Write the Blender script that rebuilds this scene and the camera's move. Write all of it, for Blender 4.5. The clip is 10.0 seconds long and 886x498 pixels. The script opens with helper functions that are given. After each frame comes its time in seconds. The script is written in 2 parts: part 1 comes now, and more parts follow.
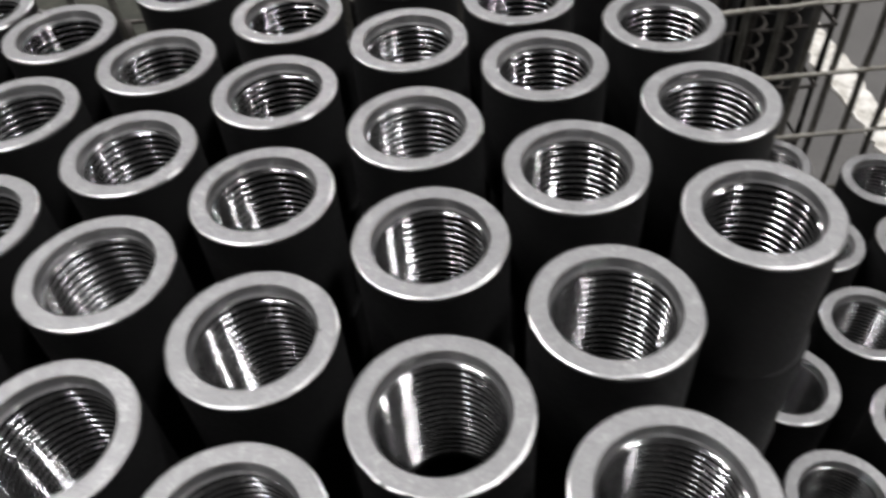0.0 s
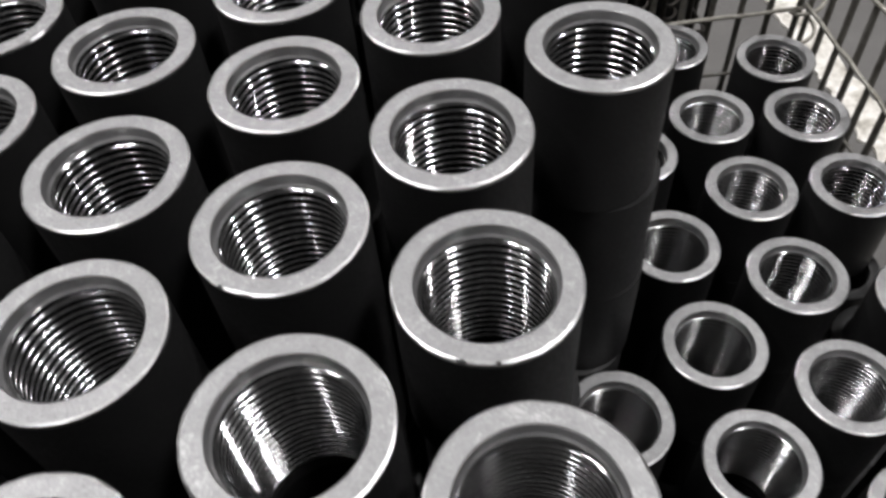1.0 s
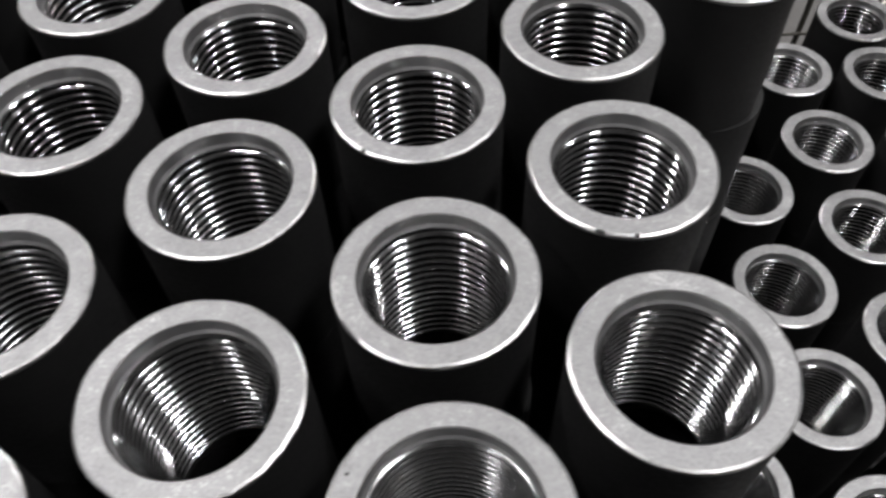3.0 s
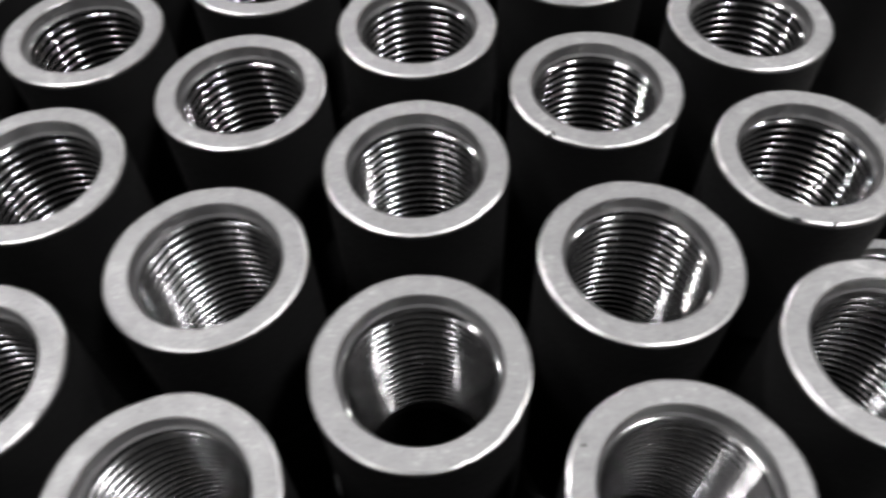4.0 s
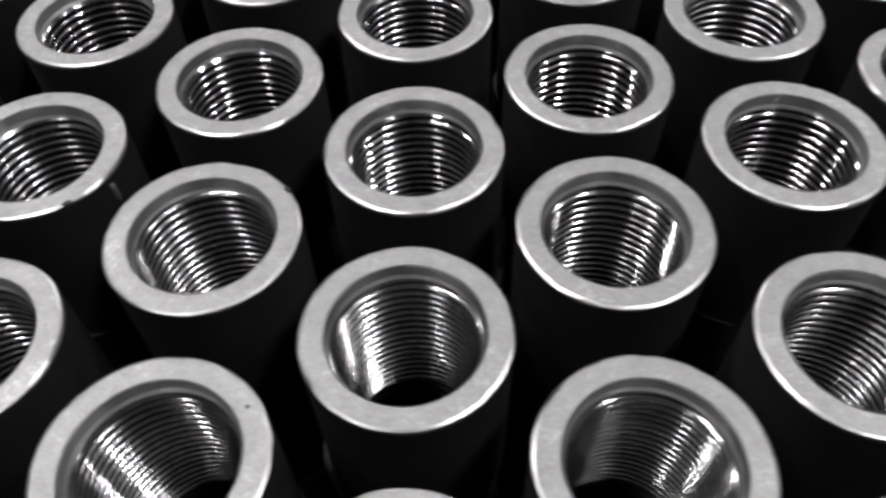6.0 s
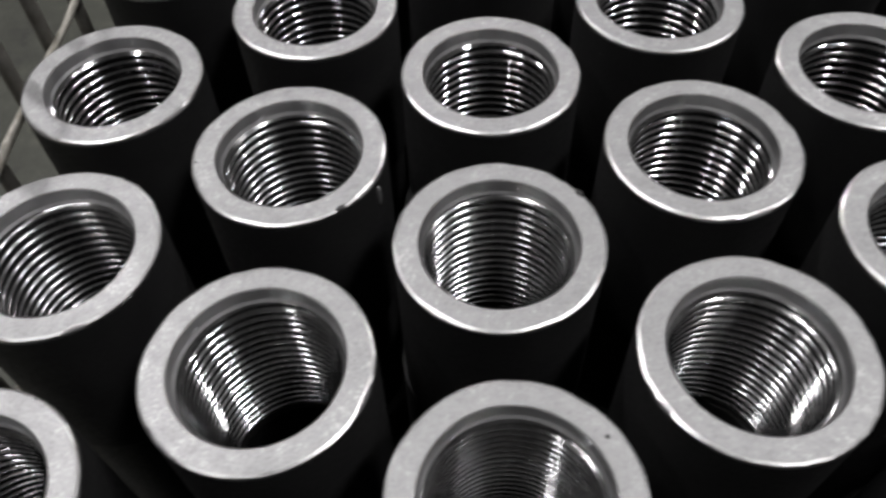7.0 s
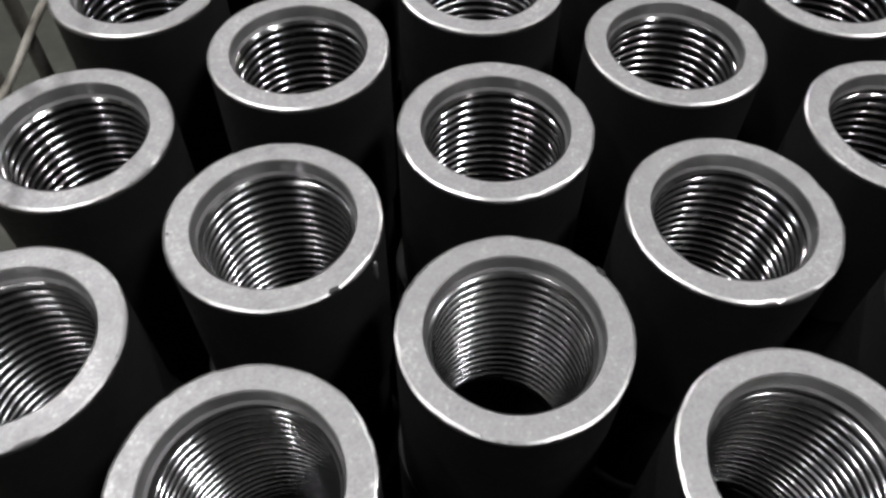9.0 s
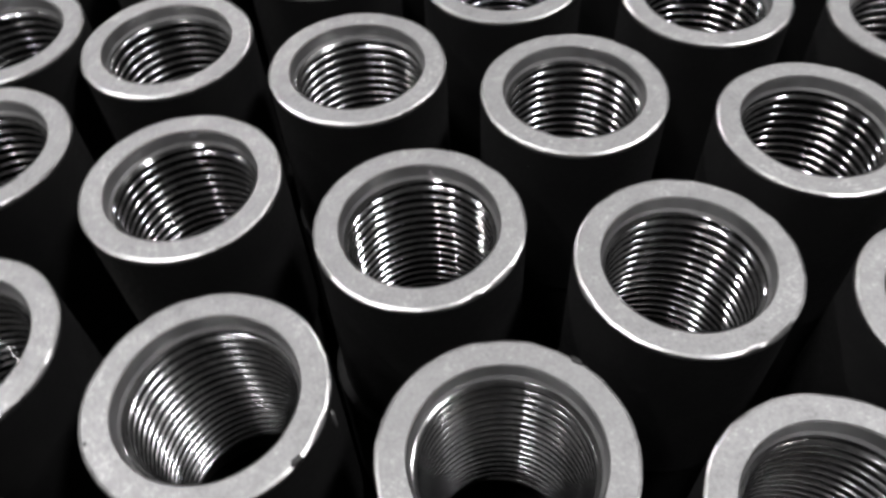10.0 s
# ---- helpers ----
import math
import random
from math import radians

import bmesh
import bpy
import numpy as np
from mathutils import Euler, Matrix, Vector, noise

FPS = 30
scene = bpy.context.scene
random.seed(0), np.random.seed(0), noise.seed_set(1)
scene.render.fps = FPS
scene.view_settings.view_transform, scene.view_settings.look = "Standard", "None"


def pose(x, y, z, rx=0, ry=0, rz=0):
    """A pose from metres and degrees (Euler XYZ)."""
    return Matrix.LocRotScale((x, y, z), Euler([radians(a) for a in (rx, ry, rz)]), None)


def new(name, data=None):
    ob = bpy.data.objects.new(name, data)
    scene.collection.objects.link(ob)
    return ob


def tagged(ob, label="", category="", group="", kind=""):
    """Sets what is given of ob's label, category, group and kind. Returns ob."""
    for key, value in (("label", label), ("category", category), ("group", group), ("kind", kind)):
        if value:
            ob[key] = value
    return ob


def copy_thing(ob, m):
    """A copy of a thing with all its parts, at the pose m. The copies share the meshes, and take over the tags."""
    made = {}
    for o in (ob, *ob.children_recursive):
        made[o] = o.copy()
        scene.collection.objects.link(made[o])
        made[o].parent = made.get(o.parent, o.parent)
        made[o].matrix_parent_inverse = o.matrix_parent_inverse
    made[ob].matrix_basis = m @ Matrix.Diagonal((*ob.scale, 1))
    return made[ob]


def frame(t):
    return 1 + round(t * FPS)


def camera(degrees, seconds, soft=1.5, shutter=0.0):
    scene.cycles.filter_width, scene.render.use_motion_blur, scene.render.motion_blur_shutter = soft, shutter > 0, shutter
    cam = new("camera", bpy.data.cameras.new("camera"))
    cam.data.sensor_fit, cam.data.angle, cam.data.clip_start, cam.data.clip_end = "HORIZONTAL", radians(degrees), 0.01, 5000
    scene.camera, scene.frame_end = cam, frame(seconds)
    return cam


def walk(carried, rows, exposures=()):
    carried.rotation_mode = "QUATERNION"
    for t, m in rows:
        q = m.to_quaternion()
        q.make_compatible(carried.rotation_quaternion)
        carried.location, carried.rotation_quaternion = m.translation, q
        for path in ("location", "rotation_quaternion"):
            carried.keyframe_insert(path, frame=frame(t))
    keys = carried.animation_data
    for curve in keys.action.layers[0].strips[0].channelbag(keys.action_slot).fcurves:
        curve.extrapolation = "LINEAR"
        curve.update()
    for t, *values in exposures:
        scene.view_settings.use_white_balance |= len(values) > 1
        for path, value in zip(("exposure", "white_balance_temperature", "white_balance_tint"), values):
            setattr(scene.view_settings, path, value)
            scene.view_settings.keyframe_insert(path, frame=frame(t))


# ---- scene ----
cam = camera(58.92, 10.0, soft=2.8, shutter=0.5)

TOP = 0.56          # height of the upper coupler faces above the hall floor
PATH = [
    (0.0, 0.0347, -0.1302, 0.2109, 43.95, 3.69, 8.75),
    (0.2, 0.0475, -0.1336, 0.2064, 43.12, 3.26, 7.30),
    (0.5, 0.0665, -0.1455, 0.1990, 42.04, 3.47, 5.71),
    (0.8, 0.0754, -0.1570, 0.1929, 40.13, 3.40, 5.66),
    (1.0, 0.0821, -0.1660, 0.1923, 39.57, 3.37, 5.44),
    (1.2, 0.0862, -0.1724, 0.1894, 39.02, 3.09, 5.05),
    (1.5, 0.0895, -0.1819, 0.1881, 38.49, 2.81, 4.83),
    (1.8, 0.0844, -0.1869, 0.1859, 37.99, 2.60, 5.38),
    (2.0, 0.0834, -0.1887, 0.1849, 37.85, 2.06, 6.57),
    (2.1, 0.0831, -0.1895, 0.1844, 37.82, 1.88, 6.89),
    (2.2, 0.0820, -0.1894, 0.1838, 37.74, 1.70, 7.07),
    (3.3, 0.0345, -0.2040, 0.1823, 37.38, 1.48, 10.06),
    (3.5, 0.0278, -0.2049, 0.1835, 37.25, 1.54, 10.08),
    (3.8, 0.0084, -0.2093, 0.1836, 37.20, 1.01, 10.36),
    (4.0, -0.0071, -0.2163, 0.1874, 36.69, 1.23, 11.42),
    (4.2, -0.0209, -0.2223, 0.1872, 36.98, 1.74, 12.88),
    (4.5, -0.0436, -0.2298, 0.1862, 37.95, 1.60, 13.67),
    (4.8, -0.0752, -0.2306, 0.1913, 37.67, 1.21, 13.73),
    (5.0, -0.0958, -0.2312, 0.1924, 37.81, 1.48, 13.91),
    (5.2, -0.1200, -0.2308, 0.1924, 37.79, 1.22, 13.45),
    (6.3, -0.2167, -0.2344, 0.1808, 37.95, 1.07, 13.45),
    (6.5, -0.2378, -0.2351, 0.1785, 37.97, 1.39, 13.62),
    (6.8, -0.2658, -0.2344, 0.1773, 37.36, 1.56, 13.66),
    (7.0, -0.2801, -0.2377, 0.1740, 37.33, 1.35, 13.59),
    (7.2, -0.2880, -0.2395, 0.1699, 37.47, 1.40, 13.74),
    (7.5, -0.3022, -0.2371, 0.1684, 37.56, 1.43, 14.12),
    (7.8, -0.3085, -0.2300, 0.1674, 37.03, 1.20, 14.46),
    (8.0, -0.3083, -0.2206, 0.1669, 36.99, 1.50, 14.79),
    (8.2, -0.3064, -0.2106, 0.1692, 36.61, 1.49, 14.69),
    (8.5, -0.3038, -0.2093, 0.1676, 37.36, 0.21, 13.58),
    (8.8, -0.2991, -0.2079, 0.1692, 36.61, -0.62, 12.65),
    (9.0, -0.2980, -0.2070, 0.1680, 37.12, -0.46, 12.07),
    (9.2, -0.3030, -0.2017, 0.1683, 36.65, -0.33, 10.95),
    (9.5, -0.3023, -0.1972, 0.1656, 37.20, 0.47, 8.94),
    (9.8, -0.3058, -0.1815, 0.1613, 38.56, 2.12, 0.84),
    (10.0, -0.3130, -0.1776, 0.1665, 38.88, 2.19, -3.44),
]
EXPOSURE = ((0.0, 0.04), (0.7, 0.08), (1.3, 0.15), (2.2, 0.15), (3.5, 0.06), (5.0, 0.02), (6.5, 0.02), (8.0, 0.01), (10.0, 0.04))
walk(cam, [(t, pose(x, y, z + TOP, a, b, c)) for t, x, y, z, a, b, c in PATH], EXPOSURE)

# ---- light ----
world = bpy.data.worlds.new("hall_air")
scene.world = world
world.use_nodes = True
world.node_tree.nodes["Background"].inputs[0].default_value = (0.9, 0.95, 1.0, 1)
world.node_tree.nodes["Background"].inputs[1].default_value = 0.02

HALL_H = 5.0


def ceiling_lamp(x, y, watts, size=0.46):
    d = bpy.data.lights.new("lamp_light", "AREA")
    d.shape, d.size, d.energy, d.color = "DISK", size, watts, (1.0, 0.978, 0.985)
    ob = new("lamp_light", d)
    ob.matrix_world = pose(x, y, HALL_H - 0.12)
    return ob


# The two lamps at y over 5 are added to brighten the far end faces.
for lx, ly, lw in ((1.95, -0.45, 75), (-1.5, -0.45, 60), (-2.4, -0.45, 45), (2.85, 1.35, 100), (-3.6, 1.65, 115), (2.3, -1.25, 26), (-2.25, -2.85, 30), (-2.0, 5.4, 105), (1.9, 5.6, 85)):
    ceiling_lamp(lx, ly, lw)


# ---- materials ----
def material(name, base=(0.5, 0.5, 0.5), rough=0.5, metal=0.0):
    m = bpy.data.materials.new(name)
    m.use_nodes = True
    b = m.node_tree.nodes["Principled BSDF"]
    b.inputs["Base Color"].default_value = (*base, 1)
    b.inputs["Roughness"].default_value = rough
    b.inputs["Metallic"].default_value = metal
    return m, m.node_tree, b


def node(nt, kind, **inputs):
    n = nt.nodes.new(kind)
    for k, v in inputs.items():
        n.inputs[k.replace("_", " ")].default_value = v
    return n


def ramp(nt, src, stops):
    r = nt.nodes.new("ShaderNodeValToRGB")
    e = r.color_ramp.elements
    while len(e) < len(stops):
        e.new(0.5)
    for el, (p, c) in zip(e, stops):
        el.position = p
        el.color = (c, c, c, 1) if isinstance(c, float) else (*c, 1)
    nt.links.new(src, r.inputs[0])
    return r.outputs[0]


def coords(nt, vary=True):
    """Object coordinates, shifted by each object's random number."""
    tc = nt.nodes.new("ShaderNodeTexCoord")
    if not vary:
        return tc.outputs["Object"]
    info = nt.nodes.new("ShaderNodeObjectInfo")
    mul = node(nt, "ShaderNodeMath")
    mul.operation = "MULTIPLY"
    mul.inputs[1].default_value = 37.0
    nt.links.new(info.outputs["Random"], mul.inputs[0])
    add = nt.nodes.new("ShaderNodeVectorMath")
    nt.links.new(tc.outputs["Object"], add.inputs[0])
    nt.links.new(mul.outputs[0], add.inputs[1])
    return add.outputs[0]


def noise_tex(nt, vec, scale, detail=4.0, rough=0.6):
    n = node(nt, "ShaderNodeTexNoise", Scale=scale, Detail=detail, Roughness=rough)
    nt.links.new(vec, n.inputs["Vector"])
    return n.outputs["Fac"]


def mix_val(nt, kind, a, b):
    m = nt.nodes.new("ShaderNodeMath")
    m.operation = kind
    for k, s in enumerate((a, b)):
        if isinstance(s, float):
            m.inputs[k].default_value = s
        else:
            nt.links.new(s, m.inputs[k])
    return m.outputs[0]


def bump(nt, bsdf, height, strength, distance):
    b = node(nt, "ShaderNodeBump", Strength=strength, Distance=distance)
    nt.links.new(height, b.inputs["Height"])
    nt.links.new(b.outputs[0], bsdf.inputs["Normal"])


def machined_steel():
    m, nt, b = material("machined_steel", (0.60, 0.60, 0.605), 0.5, 0.6)
    v = coords(nt)
    big, mid, fine = noise_tex(nt, v, 45.0, 4.0, 0.6), noise_tex(nt, v, 240.0, 4.0, 0.7), noise_tex(nt, v, 1000.0, 2.0, 0.6)
    mixed = mix_val(nt, "ADD", mix_val(nt, "MULTIPLY", big, 0.28), mix_val(nt, "MULTIPLY", mid, 0.36))
    mixed = mix_val(nt, "ADD", mixed, mix_val(nt, "MULTIPLY", fine, 0.36))
    tone = ramp(nt, mixed, ((0.30, (0.21, 0.21, 0.212)), (0.42, (0.305, 0.305, 0.308)), (0.55, (0.365, 0.365, 0.368)), (0.65, (0.56, 0.56, 0.56))))
    nt.links.new(tone, b.inputs["Base Color"])
    nt.links.new(ramp(nt, mixed, ((0.35, 0.64), (0.65, 0.46))), b.inputs["Roughness"])
    bump(nt, b, mix_val(nt, "ADD", mid, fine), 0.25, 0.0002)
    return m


def bore_steel():
    """Cut thread, bright to dull from one coupler to the next."""
    m, nt, b = material("bore_steel", (0.3, 0.3, 0.3), 0.2, 0.95)
    v = coords(nt)
    big, mid, fine = noise_tex(nt, v, 90.0, 4.0, 0.6), noise_tex(nt, v, 420.0, 4.0, 0.65), noise_tex(nt, v, 1400.0, 2.0, 0.6)
    info = nt.nodes.new("ShaderNodeObjectInfo")
    dull = ramp(nt, info.outputs["Random"], ((0.0, 0.08), (0.6, 0.12), (1.0, 0.20)))
    both = mix_val(nt, "ADD", mix_val(nt, "MULTIPLY", big, 0.55), mix_val(nt, "MULTIPLY", mid, 0.45))
    nt.links.new(ramp(nt, both, ((0.34, (0.16, 0.16, 0.162)), (0.5, (0.27, 0.27, 0.273)), (0.66, (0.37, 0.37, 0.373)))), b.inputs["Base Color"])
    nt.links.new(mix_val(nt, "ADD", dull, mix_val(nt, "MULTIPLY", fine, 0.03)), b.inputs["Roughness"])
    bump(nt, b, mix_val(nt, "ADD", mid, fine), 0.10, 0.0001)
    return m


def turned_steel():
    m, nt, b = material("turned_steel", (0.52, 0.52, 0.525), 0.3, 1.0)
    v = coords(nt)
    big, fine = noise_tex(nt, v, 70.0, 4.0, 0.6), noise_tex(nt, v, 1100.0, 3.0, 0.6)
    nt.links.new(ramp(nt, big, ((0.3, (0.40, 0.40, 0.405)), (0.7, (0.64, 0.64, 0.64)))), b.inputs["Base Color"])
    nt.links.new(ramp(nt, fine, ((0.3, 0.26), (0.7, 0.44))), b.inputs["Roughness"])
    bump(nt, b, mix_val(nt, "ADD", big, fine), 0.3, 0.0002)
    return m


def mouth_steel():
    m, nt, b = material("mouth_steel", (0.5, 0.5, 0.505), 0.42, 0.9)
    v = coords(nt)
    big, fine = noise_tex(nt, v, 60.0, 3.0, 0.5), noise_tex(nt, v, 800.0, 2.0, 0.5)
    nt.links.new(ramp(nt, big, ((0.3, (0.52, 0.52, 0.525)), (0.7, (0.74, 0.74, 0.74)))), b.inputs["Base Color"])
    nt.links.new(ramp(nt, big, ((0.3, 0.34), (0.7, 0.50))), b.inputs["Roughness"])
    bump(nt, b, fine, 0.08, 0.0001)
    return m


def black_oxide():
    m, nt, b = material("black_oxide", (0.012, 0.012, 0.013), 0.5, 0.0)
    v = coords(nt)
    big, fine = noise_tex(nt, v, 40.0, 5.0, 0.6), noise_tex(nt, v, 600.0, 3.0, 0.6)
    nt.links.new(ramp(nt, big, ((0.3, (0.012, 0.012, 0.0125)), (0.75, (0.019, 0.019, 0.019)))), b.inputs["Base Color"])
    nt.links.new(ramp(nt, fine, ((0.3, 0.45), (0.7, 0.62))), b.inputs["Roughness"])
    b.inputs["Specular IOR Level"].default_value = 0.3
    bump(nt, b, fine, 0.2, 0.0002)
    return m


def galvanised_wire(name="galvanised_wire", k=1.0, metal=0.7):
    m, nt, b = material(name, (0.30, 0.29, 0.26), 0.45, metal)
    v = coords(nt)
    big, mid, fine = noise_tex(nt, v, 40.0, 5.0, 0.65), noise_tex(nt, v, 170.0, 4.0, 0.7), noise_tex(nt, v, 700.0, 3.0, 0.6)
    both = mix_val(nt, "ADD", mix_val(nt, "MULTIPLY", big, 0.5), mix_val(nt, "MULTIPLY", mid, 0.5))
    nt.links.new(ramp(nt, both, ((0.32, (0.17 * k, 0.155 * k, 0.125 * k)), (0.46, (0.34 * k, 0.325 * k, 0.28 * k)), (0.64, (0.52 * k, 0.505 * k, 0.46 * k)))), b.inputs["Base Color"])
    nt.links.new(ramp(nt, mid, ((0.3, 0.58), (0.7, 0.40))), b.inputs["Roughness"])
    bump(nt, b, mix_val(nt, "ADD", mid, fine), 0.35, 0.0005)
    return m


def dark_wire():
    m, nt, b = material("dark_wire", (0.06, 0.055, 0.05), 0.5, 0.8)
    v = coords(nt)
    big = noise_tex(nt, v, 70.0, 6.0, 0.7)
    nt.links.new(ramp(nt, big, ((0.35, (0.03, 0.027, 0.024)), (0.7, (0.14, 0.13, 0.12)))), b.inputs["Base Color"])
    bump(nt, b, big, 0.4, 0.0005)
    return m


# Dark steel for pits and dents, and for shade painted on stacked end faces.
def pit_shade_steel():
    m, nt, b = material("pit_shade_steel", (0.12, 0.12, 0.12), 0.5, 0.6)
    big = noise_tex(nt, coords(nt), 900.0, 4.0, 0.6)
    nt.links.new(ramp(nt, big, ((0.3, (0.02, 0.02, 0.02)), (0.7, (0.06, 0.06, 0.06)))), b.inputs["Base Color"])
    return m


def concrete():
    m, nt, b = material("concrete", (0.2, 0.2, 0.19), 0.7)
    v = coords(nt, False)
    big, mid, fine = noise_tex(nt, v, 1.6, 6.0, 0.6), noise_tex(nt, v, 14.0, 6.0, 0.7), noise_tex(nt, v, 180.0, 3.0, 0.6)
    mixed = mix_val(nt, "ADD", mix_val(nt, "MULTIPLY", big, 0.5), mix_val(nt, "MULTIPLY", mid, 0.5))
    nt.links.new(ramp(nt, mixed, ((0.3, (0.080, 0.077, 0.073)), (0.5, (0.122, 0.118, 0.113)), (0.7, (0.170, 0.164, 0.157)))), b.inputs["Base Color"])
    nt.links.new(ramp(nt, mid, ((0.3, 0.55), (0.7, 0.8))), b.inputs["Roughness"])
    bump(nt, b, mix_val(nt, "ADD", mid, fine), 0.35, 0.003)
    return m


def worn_paint():
    m, nt, b = material("worn_white_paint", (0.8, 0.79, 0.74), 0.6)
    v = coords(nt, False)
    mid, fine = noise_tex(nt, v, 28.0, 7.0, 0.72), noise_tex(nt, v, 160.0, 4.0, 0.6)
    nt.links.new(ramp(nt, mid, ((0.30, (0.20, 0.19, 0.165)), (0.39, (0.48, 0.455, 0.40)), (0.47, (0.66, 0.635, 0.58)), (0.58, (0.88, 0.86, 0.81)))), b.inputs["Base Color"])
    bump(nt, b, mix_val(nt, "ADD", mid, fine), 0.5, 0.002)
    return m


def plaster():
    m, nt, b = material("hall_plaster", (0.3, 0.3, 0.3), 0.85)
    v = coords(nt, False)
    big = noise_tex(nt, v, 0.8, 6.0, 0.6)
    nt.links.new(ramp(nt, big, ((0.3, (0.34, 0.34, 0.34)), (0.7, (0.46, 0.46, 0.45)))), b.inputs["Base Color"])
    return m


def olive_paint():
    m, nt, b = material("olive_floor_paint", (0.08, 0.085, 0.06), 0.6)
    v = coords(nt, False)
    big, mid = noise_tex(nt, v, 6.0, 6.0, 0.65), noise_tex(nt, v, 55.0, 6.0, 0.75)
    both = mix_val(nt, "ADD", mix_val(nt, "MULTIPLY", big, 0.6), mix_val(nt, "MULTIPLY", mid, 0.4))
    nt.links.new(ramp(nt, both, ((0.37, (0.008, 0.008, 0.006)), (0.44, (0.021, 0.022, 0.015)), (0.55, (0.033, 0.035, 0.025)), (0.64, (0.064, 0.062, 0.047)))), b.inputs["Base Color"])
    bump(nt, b, mid, 0.3, 0.002)
    return m


OLIVE, RIM, MOUTH_STEEL = olive_paint(), turned_steel(), mouth_steel()
PIT_SHADE_STEEL, DARK_WIRE = pit_shade_steel(), dark_wire()
# One galvanised wire twice: paler where light falls, darker for shade.
LIT_WIRE = galvanised_wire("lit_wire", 0.92, 0.45)
STEEL, BORE, BLACK, SHADED_WIRE = machined_steel(), bore_steel(), black_oxide(), galvanised_wire("shaded_wire", 0.36, 0.4)
CONCRETE, PAINT, PLASTER = concrete(), worn_paint(), plaster()


# ---- mesh helpers ----
def mesh_of(name, verts, faces, mat, smooth=True):
    me = bpy.data.meshes.new(name)
    me.from_pydata(verts, [], faces)
    me.materials.append(mat)
    if smooth:
        me.shade_smooth()
    me.update()
    return me


def part(name, me, parent=None, label="", m=None):
    ob = new(name, me)
    if parent is not None:
        ob.parent = parent
    if m is not None:
        ob.matrix_basis = m
    if label:
        ob["label"] = label
    return ob


def lathe(name, profile, mat, seg=64, sharp=25):
    """A turned shape from (radius, z) pairs, with crisp edges where it bends by more than the given degrees."""
    verts, faces = [], []
    ring = [(math.cos(2 * math.pi * k / seg), math.sin(2 * math.pi * k / seg)) for k in range(seg)]
    for n, (r, z) in enumerate(profile):
        verts += [(r * c, r * s, z) for c, s in ring]
        if n:
            b = n * seg
            a = b - seg
            faces += [(a + k, a + (k + 1) % seg, b + (k + 1) % seg, b + k) for k in range(seg)]
    me = mesh_of(name, verts, faces, mat)
    me.set_sharp_from_angle(angle=radians(sharp))
    return me


def tube(name, pts, radius, mat, seg=8, closed_ends=True, wobble=0.0):
    """A round bar along a list of points."""
    pts = [Vector(p) for p in pts]
    verts, faces = [], []
    side = None
    for n, p in enumerate(pts):
        d = (pts[min(n + 1, len(pts) - 1)] - pts[max(n - 1, 0)]).normalized()
        if side is None:
            side = d.orthogonal().normalized()
        side = (side - d * side.dot(d)).normalized()
        up = d.cross(side)
        r = radius * (1 + wobble * noise.noise(p * 90))
        verts += [tuple(p + r * (side * math.cos(a) + up * math.sin(a))) for a in (2 * math.pi * k / seg for k in range(seg))]
        if n:
            s = (n - 1) * seg
            faces += [(s + k, s + (k + 1) % seg, s + seg + (k + 1) % seg, s + seg + k) for k in range(seg)]
    if closed_ends:
        faces += [tuple(range(seg))[::-1], tuple(range(len(verts) - seg, len(verts)))]
    return mesh_of(name, verts, faces, mat)


def box_mesh(name, sx, sy, sz, mat):
    bm = bmesh.new()
    bmesh.ops.create_cube(bm, size=1)
    bmesh.ops.scale(bm, vec=(sx, sy, sz), verts=bm.verts)
    me = bpy.data.meshes.new(name)
    bm.to_mesh(me)
    bm.free()
    me.materials.append(mat)
    return me


# ---- the hall ----
def setting(name, me, m, label, category):
    ob = part(name, me, m=m)
    return tagged(ob, label, category, kind="structure")


HX, HY = 16.0, 18.0
setting("floor", box_mesh("floor", HX, HY, 0.2, CONCRETE), pose(0, 0, -0.1), "worn grey concrete hall floor", "floor")
setting("ceiling", box_mesh("ceiling", HX, HY, 0.2, PLASTER), pose(0, 0, HALL_H + 0.1), "plain grey hall ceiling", "ceiling")
setting("wall_north", box_mesh("wall_north", HX, 0.2, HALL_H, PLASTER), pose(0, HY / 2 + 0.1, HALL_H / 2), "plain grey hall wall", "wall")
setting("wall_south", box_mesh("wall_south", HX, 0.2, HALL_H, PLASTER), pose(0, -HY / 2 - 0.1, HALL_H / 2), "plain grey hall wall", "wall")
setting("wall_east", box_mesh("wall_east", 0.2, HY + 0.4, HALL_H, PLASTER), pose(HX / 2 + 0.1, 0, HALL_H / 2), "plain grey hall wall", "wall")
setting("wall_west", box_mesh("wall_west", 0.2, HY + 0.4, HALL_H, PLASTER), pose(-HX / 2 - 0.1, 0, HALL_H / 2), "plain grey hall wall", "wall")

TURN = 12.6         # heading of the cages
BOX = pose(0, 0, 0, 0, 0, TURN)


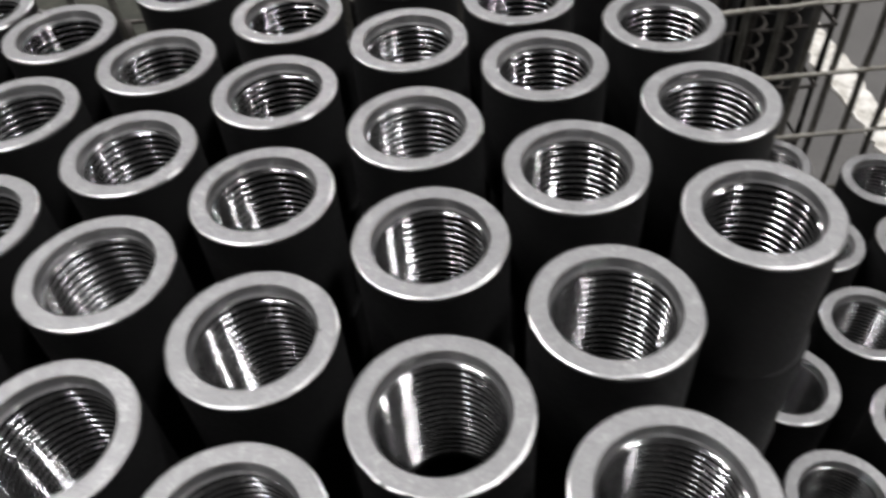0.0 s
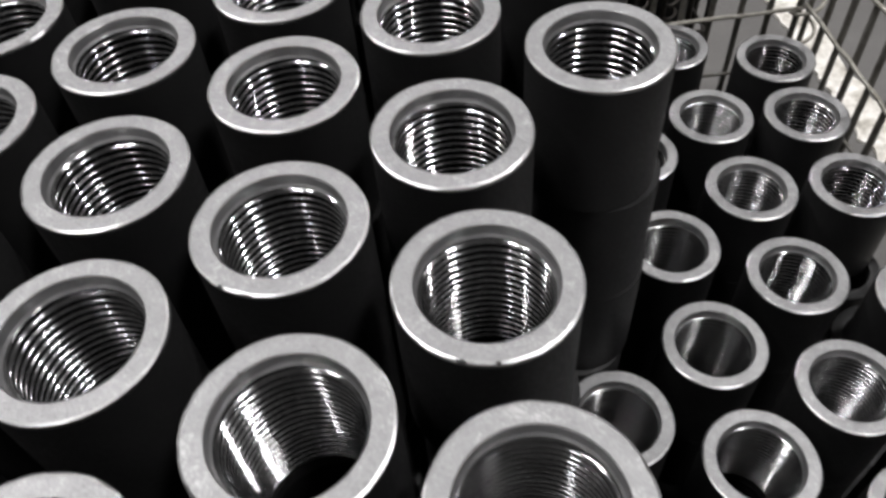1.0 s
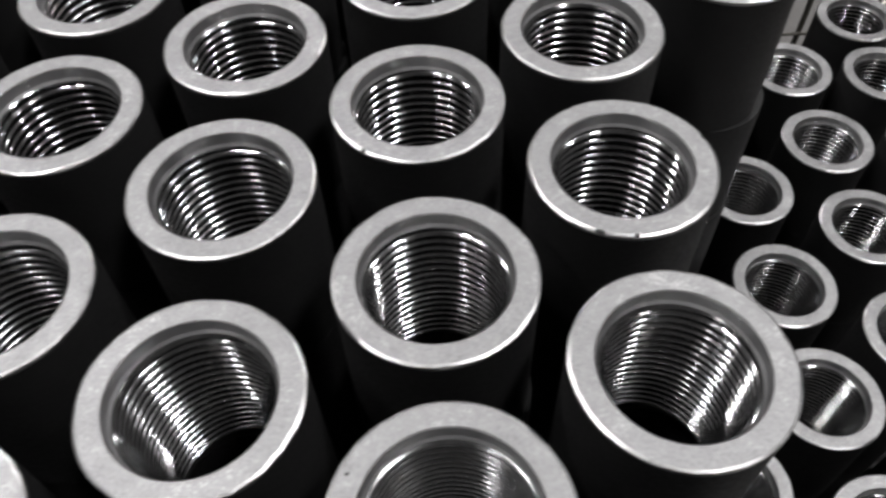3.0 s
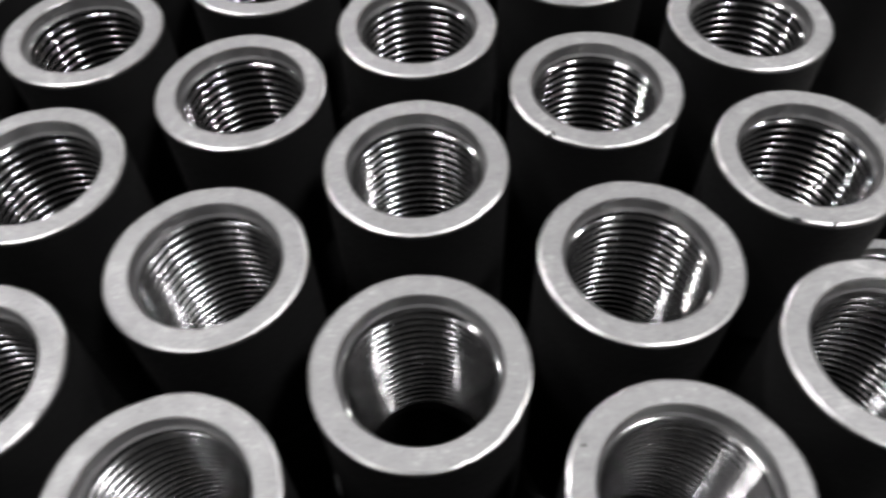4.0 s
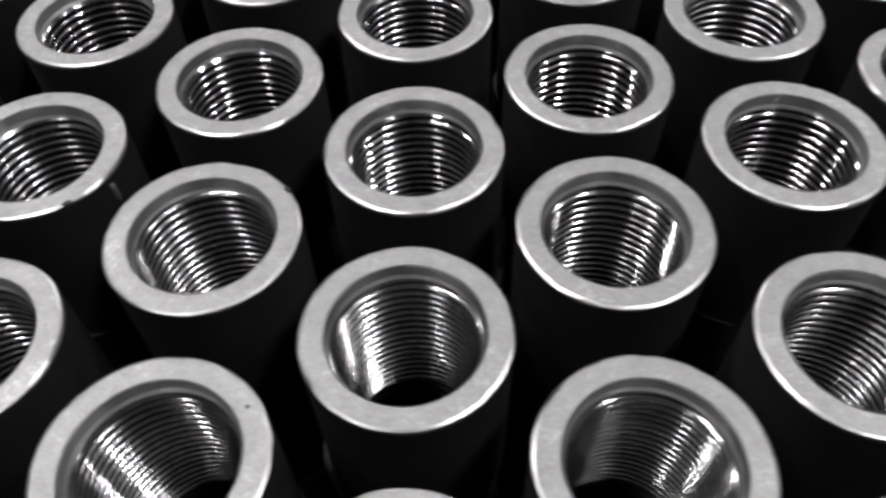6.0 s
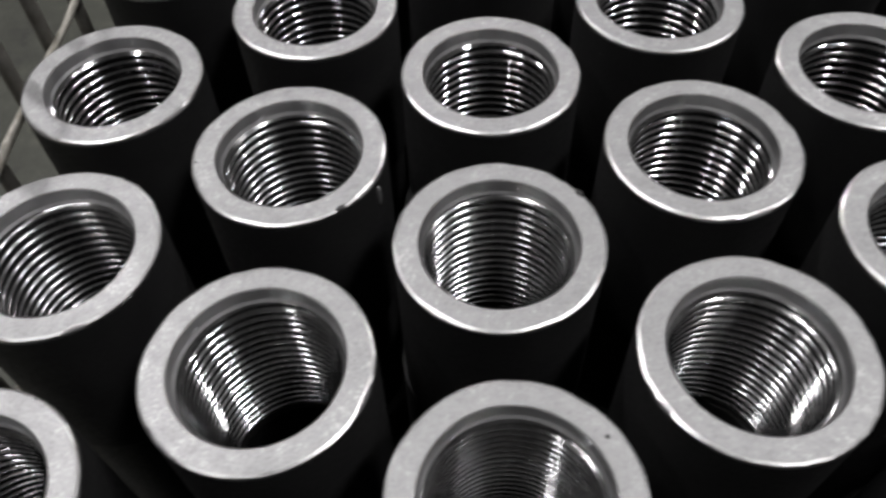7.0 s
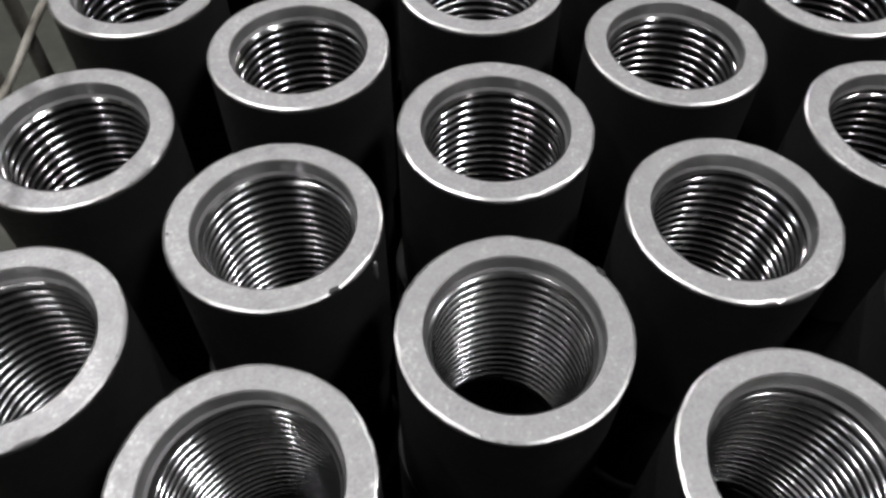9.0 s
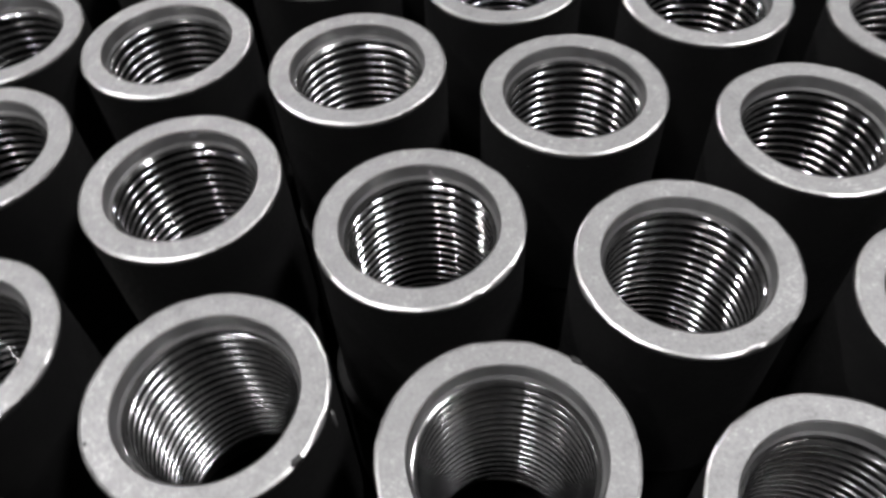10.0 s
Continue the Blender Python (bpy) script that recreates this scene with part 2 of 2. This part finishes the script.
def floor_marking():
    """A long worn painted line with an uneven outline."""
    rng = random.Random(5)
    verts, faces, n = [], [], 700
    for k in range(n):
        y = -3.0 + 7.0 * k / (n - 1)
        for side, x in ((0, 0.656), (1, 0.708)):
            wav = 0.014 * noise.noise((y * 11, side * 7, 0)) + 0.011 * noise.noise((y * 40, side * 3, 5)) + rng.uniform(-0.002, 0.002)
            verts.append((x + wav, y, 0.004))
        if k:
            a = 2 * k
            faces.append((a - 2, a - 1, a + 1, a))
    top = len(verts)
    verts += [(x, y, 0.0002) for x, y, z in verts]
    for k in range(1, n):
        a = 2 * k
        faces += [(a - 2, a, top + a, top + a - 2), (a + 1, a - 1, top + a - 1, top + a + 1)]
    ob = part("floor_marking", mesh_of("floor_marking", verts, faces, PAINT, False), m=BOX)
    tagged(ob, "chipped white painted line on the concrete floor", "floor marking", kind="structure")


floor_marking()


def green_floor():
    """The painted part of the floor beside the cage."""
    me = box_mesh("floor_paint", 2.2, 7.0, 0.006, OLIVE)
    ob = part("floor_paint", me, m=BOX @ pose(-1.45, 0.5, 0.002))
    tagged(ob, "dirty olive green painted floor area", "floor paint", kind="structure")


green_floor()

# ---- couplers ----
R, L = 0.0302, 0.0676
BORE_R, LIP, MINOR, MAJOR, PITCH = 0.0228, 0.0221, 0.0207, 0.0228, 0.0035


def thread_mesh(depth_to, seg=46):
    """The helical thread of a bore, with rounded crests and narrow roots, from below its mouth down."""
    h = MAJOR - MINOR
    prof = [(f, MINOR + d * h) for f, d in ((0.0, 1.0), (0.025, 0.8), (0.062, 0.6), (0.107, 0.42), (0.16, 0.26), (0.218, 0.13), (0.281, 0.04), (0.344, 0.0), (0.46, 0.0), (0.71, 0.5), (0.965, 1.0))]
    z_top, z_end = -0.0052, -depth_to
    turns = int((z_top - z_end) / PITCH) + 2
    cols = turns * len(prof)
    verts, faces = [], []
    for k in range(seg + 1):
        for c in range(cols):
            t, f = divmod(c, len(prof))
            fr, r = prof[f]
            z = z_top + PITCH - PITCH * (t + fr + k / seg)
            r = max(r, LIP - 1.2 * max(0.0, z_top - z))
            if z > z_top:
                z, r = z_top, LIP
            if z < z_end:
                z, r = z_end, MAJOR
            a = 2 * math.pi * k / seg
            verts.append((r * math.cos(a), r * math.sin(a), z))
    for k in range(seg):
        for c in range(cols - 1):
            a, b = k * cols + c, (k + 1) * cols + c
            faces.append((a, a + 1, b + 1, b))
    me = mesh_of("thread", verts, faces, BORE)
    me.set_sharp_from_angle(angle=radians(32))
    return me


BODY = lathe("body", [(MAJOR, -L), (R - 0.0005, -L), (R, -L + 0.0005), (R, -0.0015)], BLACK, 64)


def dinged_face(seed):
    """A flat end face, and its two worn, slightly uneven polished edges as a mesh of their own."""
    seg, rng = 96, random.Random(seed + 70)
    nicks = [(rng.uniform(0, 2 * math.pi), rng.uniform(0.02, 0.05), rng.uniform(0.0001, 0.0004)) for _ in range(6)]
    rings = [(R, -0.0016), (R + 0.0001, -0.0010), (R - 0.0002, -0.0003), (R - 0.0009, 0.0), (BORE_R + 0.0003, 0.0), (BORE_R, -0.0004)]
    verts = []
    for ring, (r, z) in enumerate(rings):
        for k in range(seg):
            a = 2 * math.pi * k / seg
            d = noise.noise((math.cos(a) * 2.6 + seed * 9, math.sin(a) * 2.6, seed)) + 0.7 * noise.noise((math.cos(a) * 9 + seed, math.sin(a) * 9, 4))
            q = r + (0.0, 0.0001 * d, 0.0004 * min(d, 0.3), 0.0004 * min(d, 0.3), 0.00015 * d, 0.00005 * d)[ring]
            if ring in (1, 2, 3):
                for at, wide, deep in nicks:
                    off = (a - at + math.pi) % (2 * math.pi) - math.pi
                    q -= deep * math.exp(-(off / wide) ** 2) * (0.5, 1.0, 1.3)[ring - 1]
            verts.append((q * math.cos(a), q * math.sin(a), z))

    def band(name, pairs, mat):
        faces = [(n * seg + k, n * seg + (k + 1) % seg, (n + 1) * seg + (k + 1) % seg, (n + 1) * seg + k) for n in pairs for k in range(seg)]
        used = sorted({v for f in faces for v in f})
        at = {v: n for n, v in enumerate(used)}
        me = mesh_of(name, [verts[v] for v in used], [tuple(at[v] for v in f) for f in faces], mat)
        me.set_sharp_from_angle(angle=radians(33))
        return me

    return band("end_face", (3,), STEEL), band("rim", (0, 1, 2, 4), RIM)


MOUTH = lathe("mouth", [(BORE_R - 0.0001, -0.0002), (BORE_R - 0.0003, -0.0043), (LIP - 0.0002, -0.0053)], MOUTH_STEEL, 64)
FACES = [dinged_face(s) for s in range(8)]
THREAD = thread_mesh(0.0655)
TUBE = lathe("bore_wall", [(MAJOR, -0.0655), (MAJOR, -L)], BORE, 32)
# The black laps onto the end face, painting the shade between stacked couplers.
PLAIN_BODY = lathe("plain_body", [(MAJOR, -L), (R - 0.0005, -L), (R, -L + 0.0005), (R, -0.0003), (R - 0.0003, 0.0), (R - 0.0055, 0.0)], BLACK, 48)
PLAIN_FACE = lathe("plain_face", [(R - 0.0055, 0.0), (BORE_R, 0.0), (MAJOR, -0.006)], PIT_SHADE_STEEL, 48)
PLAIN_TUBE = lathe("plain_bore", [(MAJOR, -0.006), (MAJOR, -L)], BORE, 32)


def coupler(label, plain=False):
    root = new("pipe_coupler")
    part("body", PLAIN_BODY if plain else BODY, root, "matt black sleeve")
    face = part("end_face", PLAIN_FACE if plain else FACES[0][0], root, "end face dark with painted shade" if plain else "bright machined end face")
    if not plain:
        part("rim", FACES[0][1], face, "polished, nicked edge")
    if plain:
        part("bore", PLAIN_TUBE, root)
    else:
        part("mouth", MOUTH, root, "smooth turned mouth")
        part("thread", THREAD, root, "shiny internal thread")
        part("bore", TUBE, root)
    return tagged(root, label, "pipe coupler", "couplers stacked in the cage")


ROWS = {
    -2: (0, (0.0346, -0.1404), (0.0881, -0.0905)),
    -1: (-2, (-0.0912, -0.1684), (-0.0371, -0.1197), (0.0191, -0.0724), (0.0704, -0.0204)),
    0: (-3, (-0.1608, -0.1463), (-0.1068, -0.0980), (-0.0542, -0.0476), (0.0000, -0.0001), (0.0536, 0.0477), (0.1087, 0.1004)),
    1: (-5, (-0.2826, -0.1745), (-0.2303, -0.1238), (-0.1776, -0.0734), (-0.1234, -0.0235), (-0.0696, 0.0226), (-0.0155, 0.0740), (0.0377, 0.1225), (0.0949, 0.1711)),
    2: (-7, (-0.4087, -0.2055), (-0.3528, -0.1551), (-0.3005, -0.1033), (-0.2466, -0.0529), (-0.1942, -0.0044), (-0.1403, 0.0464), (-0.0894, 0.0943), (-0.0338, 0.1433), (0.0199, 0.1958), (0.0770, 0.2394)),
    3: (-7, (-0.4232, -0.1338), (-0.3709, -0.0827), (-0.3174, -0.0329), (-0.2651, 0.0191), (-0.2090, 0.0665), (-0.1584, 0.1161), (-0.1062, 0.1664), (-0.0502, 0.2150), (0.0018, 0.2609)),
    4: (-7, (-0.4416, -0.0639), (-0.3878, -0.0105), (-0.3355, 0.0397), (-0.2809, 0.0877), (-0.2285, 0.1405), (-0.1762, 0.1880), (-0.1214, 0.2372)),
}
EXTRA = {(-2, 5): (-0.1915, 0.2680), (-7, 5): (-0.4564, 0.0107), (-6, 5): (-0.4032, 0.0597), (-3, 5): (-0.2432, 0.2119), (-7, 6): (-0.4664, 0.0721)}
KNOWN = dict(EXTRA)
for j, (first, *places) in ROWS.items():
    for k, place in enumerate(places):
        KNOWN[first + k, j] = place

U, V = Vector((math.cos(radians(TURN)), math.sin(radians(TURN)))), Vector((-math.sin(radians(TURN)), math.cos(radians(TURN))))
LEFT, RIGHT, BACK, FRONT = -0.483, 0.396, 0.359, -0.262
upper = {}
jig = random.Random(11)
for i in range(-9, 4):
    for j in range(-5, 9):
        dx, dy = jig.uniform(-0.0012, 0.0012), jig.uniform(-0.0012, 0.0012)
        p = Vector(KNOWN.get((i, j), (0.0003 + 0.05335 * i - 0.01683 * j + dx, 0.0017 + 0.04946 * i + 0.07117 * j + dy)))
        if j >= 6 and i <= -4 and (i, j) not in KNOWN:
            p.x += 0.010
        edge = 2 if j >= 0 else 1
        if i <= edge and LEFT + R < p.dot(U) + 0.004 and FRONT + R < p.dot(V) < BACK - R:
            upper[i, j] = p

lower = [
    (0.2836, 0.2996), (0.2148, 0.2951), (0.3026, 0.2284), (0.1755, 0.1685), (0.2330, 0.2221), (0.2495, 0.1484),
    (0.1933, 0.0945), (0.2645, 0.0711), (0.2084, 0.0226), (0.1358, 0.0426), (0.2725, 0.3661), (0.1923, 0.3799),
    (0.3230, 0.1348), (0.2863, -0.0025), (0.1561, -0.0362), (0.2319, -0.0475), (0.1566, 0.2530), (0.3400, 0.0600),
    (0.1660, -0.1020), (0.3020, -0.0750), (0.3560, -0.0130), (0.1420, 0.3140),
]

spin = random.Random(3)


def stand(proto, p, z):
    """A copy of a coupler with its upper face at z, turned by chance."""
    return copy_thing(proto, pose(p[0], p[1], z, 0, 0, spin.uniform(0, 360)))


top_proto = coupler("black steel pipe coupler with bright threaded bore, standing on another coupler")
plain_proto = coupler("black steel pipe coupler standing under another coupler", plain=True)
placed = {}
LAYERS = 6


def put(proto, p, z):
    ob = stand(proto, p, z)
    for o in ob.children:
        if o.data == FACES[0][0]:
            o.data, o.children[0].data = spin.choice(FACES)
    return ob


def buried(name, places, label, category):
    """Couplers out of easy view, low in a stack, joined into one heap."""
    verts, faces, slots = [], [], []
    for slot, src in enumerate((PLAIN_BODY, PLAIN_FACE, PLAIN_TUBE)):
        co = [tuple(v.co) for v in src.vertices]
        polys = [tuple(q.vertices) for q in src.polygons]
        for x, y, z in places:
            base = len(verts)
            verts += [(a + x, b + y, c + z) for a, b, c in co]
            faces += [tuple(base + k for k in q) for q in polys]
            slots += [slot] * len(polys)
    me = mesh_of(name, verts, faces, BLACK)
    me.materials.append(PIT_SHADE_STEEL)
    me.materials.append(BORE)
    me.polygons.foreach_set("material_index", slots)
    return tagged(part(name, me), label, category, kind="stuff")


deep = []
for key, p in upper.items():
    placed[key] = put(top_proto, p, TOP)
    brink = (key[0] + 1, key[1]) not in upper
    for level in range(1, LAYERS):
        shift = Vector((spin.uniform(-0.003, 0.003), spin.uniform(-0.003, 0.003)))
        if brink and level < 3:
            shift = U * (0.0035, 0.0050)[level - 1]
        z = TOP - level * L - 0.0002 * level
        if level == 1 or brink and level == 2:
            put(plain_proto, p + shift, z)
        else:
            deep.append((p.x + shift.x, p.y + shift.y, z))
for n, p in enumerate(lower):
    ob = put(top_proto, p, TOP - 3 * L - 0.0006)
    ob["label"] = "black steel coupler with bright threaded bore, in the lower layer"
    shift = V * {2: -0.018, 12: 0.012}.get(n, 0.0)
    for level in (4, 5):
        q, z = Vector(p) + shift * (level - 3), TOP - level * L - 0.0002 * level
        if level == 4:
            put(plain_proto, q, z)
        else:
            deep.append((q.x, q.y, z))
buried("coupler_stack", deep, "black steel pipe couplers stacked below the upper layers", "pipe couplers")
for proto in (top_proto, plain_proto):
    for o in (*proto.children_recursive, proto):
        bpy.data.objects.remove(o)


# ---- wear on single couplers ----
def lump(name, size, mat, seed, stretch=(1, 1, 0.5)):
    """A small uneven bead."""
    bm = bmesh.new()
    bmesh.ops.create_icosphere(bm, subdivisions=2, radius=1.0)
    for v in bm.verts:
        f = 1 + 0.35 * noise.noise(v.co * 1.7 + Vector((seed * 5.1, 0, 0)))
        v.co = Vector((v.co.x * stretch[0], v.co.y * stretch[1], v.co.z * stretch[2])) * f * size
    me = bpy.data.meshes.new(name)
    bm.to_mesh(me)
    bm.free()
    me.materials.append(mat)
    me.shade_smooth()
    return me


WEAR = (
    ((-1, 1), 0.0236, 11, 0.0005, "pit"), ((-6, 3), 0.0296, -39, 0.0014, "dent"), ((-6, 3), 0.0288, -158, 0.0005, "pit"),
    ((-5, 2), 0.0297, 49, 0.0014, "dent"), ((1, -1), 0.0298, -101, 0.0014, "dent"), ((-3, 5), 0.0278, 138, 0.0017, "burr"),
    ((0, 3), 0.0303, -166, 0.0011, "burr"), ((0, -2), 0.0273, 166, 0.0005, "pit"), ((-5, 1), 0.0266, 47, 0.0006, "pit"),
    ((0, -1), 0.0229, 140, 0.0007, "dent"), ((0, 0), 0.0298, -115, 0.0010, "burr"), ((1, -1), 0.0299, -80, 0.0009, "burr"),
)
for n, (key, r, az, size, kind_of) in enumerate(WEAR):
    a = radians(az)
    ob = placed[key]
    x, y = upper[key]
    ob["label"] = "black steel coupler with threaded bore and nicked bright rim"
    stretch = {"pit": (1, 1, 0.25), "dent": (0.6, 1.3, 0.35), "burr": (0.5, 0.9, 1.3)}[kind_of]
    m = pose(x + r * math.cos(a), y + r * math.sin(a), TOP + (0.0006 if kind_of == "burr" else 0.0), 0, 0, az)
    part(kind_of, lump(kind_of, size, {"pit": PIT_SHADE_STEEL, "dent": PIT_SHADE_STEEL, "burr": RIM}[kind_of], n, stretch), ob,
         {"pit": "small dark pit", "dent": "dark dent in the rim", "burr": "bright torn burr"}[kind_of], ob.matrix_basis.inverted() @ m)

part("scuff", lump("scuff", 0.0013, MOUTH_STEEL, 40, (0.5, 0.8, 3.6)), placed[-6, 3], "bright scuff on the sleeve",
     placed[-6, 3].matrix_basis.inverted() @ pose(upper[-6, 3][0] + 0.0298, upper[-6, 3][1] - 0.0048, TOP - 0.0085, 0, 0, -9))
part("speck", lump("speck", 0.0003, RIM, 41, (1, 1, 1)), placed[-4, 3], "bright speck on the sleeve",
     placed[-4, 3].matrix_basis.inverted() @ pose(upper[-4, 3][0] - 0.0172, upper[-4, 3][1] - 0.0245, TOP - 0.0084))

# ---- wire cages ----
CAGE_FLOOR = TOP - LAYERS * L - 0.0012
WIRE_R, UPRIGHT_R = 0.0017, 0.0027


def bent(a, b, amount, seed, n=14):
    """Points from a to b with a slight waver."""
    a, b = Vector(a), Vector(b)
    return [a.lerp(b, k / n) + Vector((noise.noise((seed, k * 0.7, 0)), noise.noise((seed, k * 0.7, 9)), noise.noise((seed, k * 0.7, 17)))) * amount * (0 < k < n)
            for k in range(n + 1)]


def wire_panel(cage, a, b, levels, out, seed, first, pitch, mat=SHADED_WIRE, worn=LIT_WIRE):
    """Horizontal wires at the given heights from a to b, upright wires outside of them every pitch from the first one on."""
    a, b, out = Vector((*a, 0)), Vector((*b, 0)), Vector((*out, 0)) * (WIRE_R + UPRIGHT_R - 0.0003)
    along = (b - a).normalized()
    for k, z in enumerate(levels):
        up = Vector((0, 0, z))
        # Low wires drop from worn, the lit copy, to mat, coloured for shade.
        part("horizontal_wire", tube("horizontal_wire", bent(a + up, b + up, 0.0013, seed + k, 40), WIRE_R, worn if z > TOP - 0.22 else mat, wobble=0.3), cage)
    at, k = first, 0
    while at <= (b - a).length + 0.001:
        q = a + along * at + out
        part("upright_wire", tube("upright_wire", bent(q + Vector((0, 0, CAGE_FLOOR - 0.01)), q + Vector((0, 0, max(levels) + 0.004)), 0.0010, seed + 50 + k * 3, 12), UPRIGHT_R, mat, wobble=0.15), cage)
        at, k = at + pitch, k + 1


def coil(cage, at, z0, z1, radius=0.0115, pitch=0.030, mat=LIT_WIRE, thick=0.0018):
    n = int((z1 - z0) / pitch * 20)
    pts = [(at[0] + radius * math.cos(k * math.pi / 10), at[1] + radius * math.sin(k * math.pi / 10), z0 + (z1 - z0) * k / n) for k in range(n + 1)]
    part("hinge_coil", tube("hinge_coil", pts, thick, mat, 7), cage, "spiral wire hinge")


def cage_floor(cage, x0, x1, y0, y1):
    part("floor_sheet", box_mesh("floor_sheet", x1 - x0, y1 - y0, 0.004, BLACK), cage, "dark steel floor sheet", pose((x0 + x1) / 2, (y0 + y1) / 2, CAGE_FLOOR - 0.0025))
    for x in (x0 + 0.05, x1 - 0.05):
        for y in (y0 + 0.05, y1 - 0.05):
            part("foot", box_mesh("foot", 0.05, 0.05, CAGE_FLOOR - 0.0045, BLACK), cage, "", pose(x, y, (CAGE_FLOOR - 0.0045) / 2))


cage = tagged(new("wire_cage"), "galvanised wire mesh cage full of black couplers", "wire cage")
cage.matrix_basis = BOX
levels = [TOP - 0.2055 + 0.060 * k for k in range(-3, 4)]
east = [TOP - 0.2015 + 0.0545 * k for k in range(-3, 5)]
side = [TOP - 0.012 + 0.055 * k for k in range(-6, 2)]
SIDE = -0.480
wire_panel(cage, (LEFT, BACK), (RIGHT, BACK), levels, (0, 1), 1, 0.0252, 0.0258)
wire_panel(cage, (RIGHT, FRONT), (RIGHT, BACK), east, (1, 0), 200, 0.010, 0.0265)
wire_panel(cage, (SIDE + 0.004, FRONT), (SIDE - 0.005, BACK), side, (-1, 0), 400, 0.0, 0.0303)
coil(cage, (RIGHT + 0.004, BACK + 0.002), CAGE_FLOOR, TOP + 0.01)
coil(cage, (LEFT - 0.003, BACK + 0.003), CAGE_FLOOR, TOP + 0.01)
cage_floor(cage, LEFT, RIGHT, FRONT, BACK)

# the next cage behind, set close to it
second = tagged(new("wire_cage"), "dark wire mesh cage standing behind the full one", "wire cage")
second.matrix_basis = BOX
END = 0.345
wire_panel(second, (-0.23, 0.425), (END, 0.425), levels[:-1], (0, -1), 700, 0.012, 0.0258, DARK_WIRE, DARK_WIRE)
wire_panel(second, (END, 0.425), (END, 1.05), levels[:-1], (1, 0), 900, 0.012, 0.0265, DARK_WIRE, DARK_WIRE)
for x in (0.2748, 0.3024):
    coil(second, (x, 0.415), CAGE_FLOOR, TOP - 0.03, 0.0048, 0.0145, DARK_WIRE, 0.0013)
cage_floor(second, -0.23, END, 0.425, 1.05)
far_proto = coupler("black steel pipe coupler in the cage behind", plain=True)
far_proto["group"] = "couplers in the cage behind"
far_deep = []
for a in range(7):
    for b in range(3):
        p = BOX @ Vector((END - 0.036 - 0.0735 * a - 0.037 * (b % 2), 0.459 + 0.066 * b, 0))
        for level in range(1, LAYERS):
            z = TOP - level * L - 0.0002 * level
            if level < 3:
                stand(far_proto, p, z)
            else:
                far_deep.append((p.x, p.y, z))
buried("coupler_stack", far_deep, "black steel pipe couplers low in the cage behind", "pipe couplers")
for o in (*far_proto.children_recursive, far_proto):
    bpy.data.objects.remove(o)
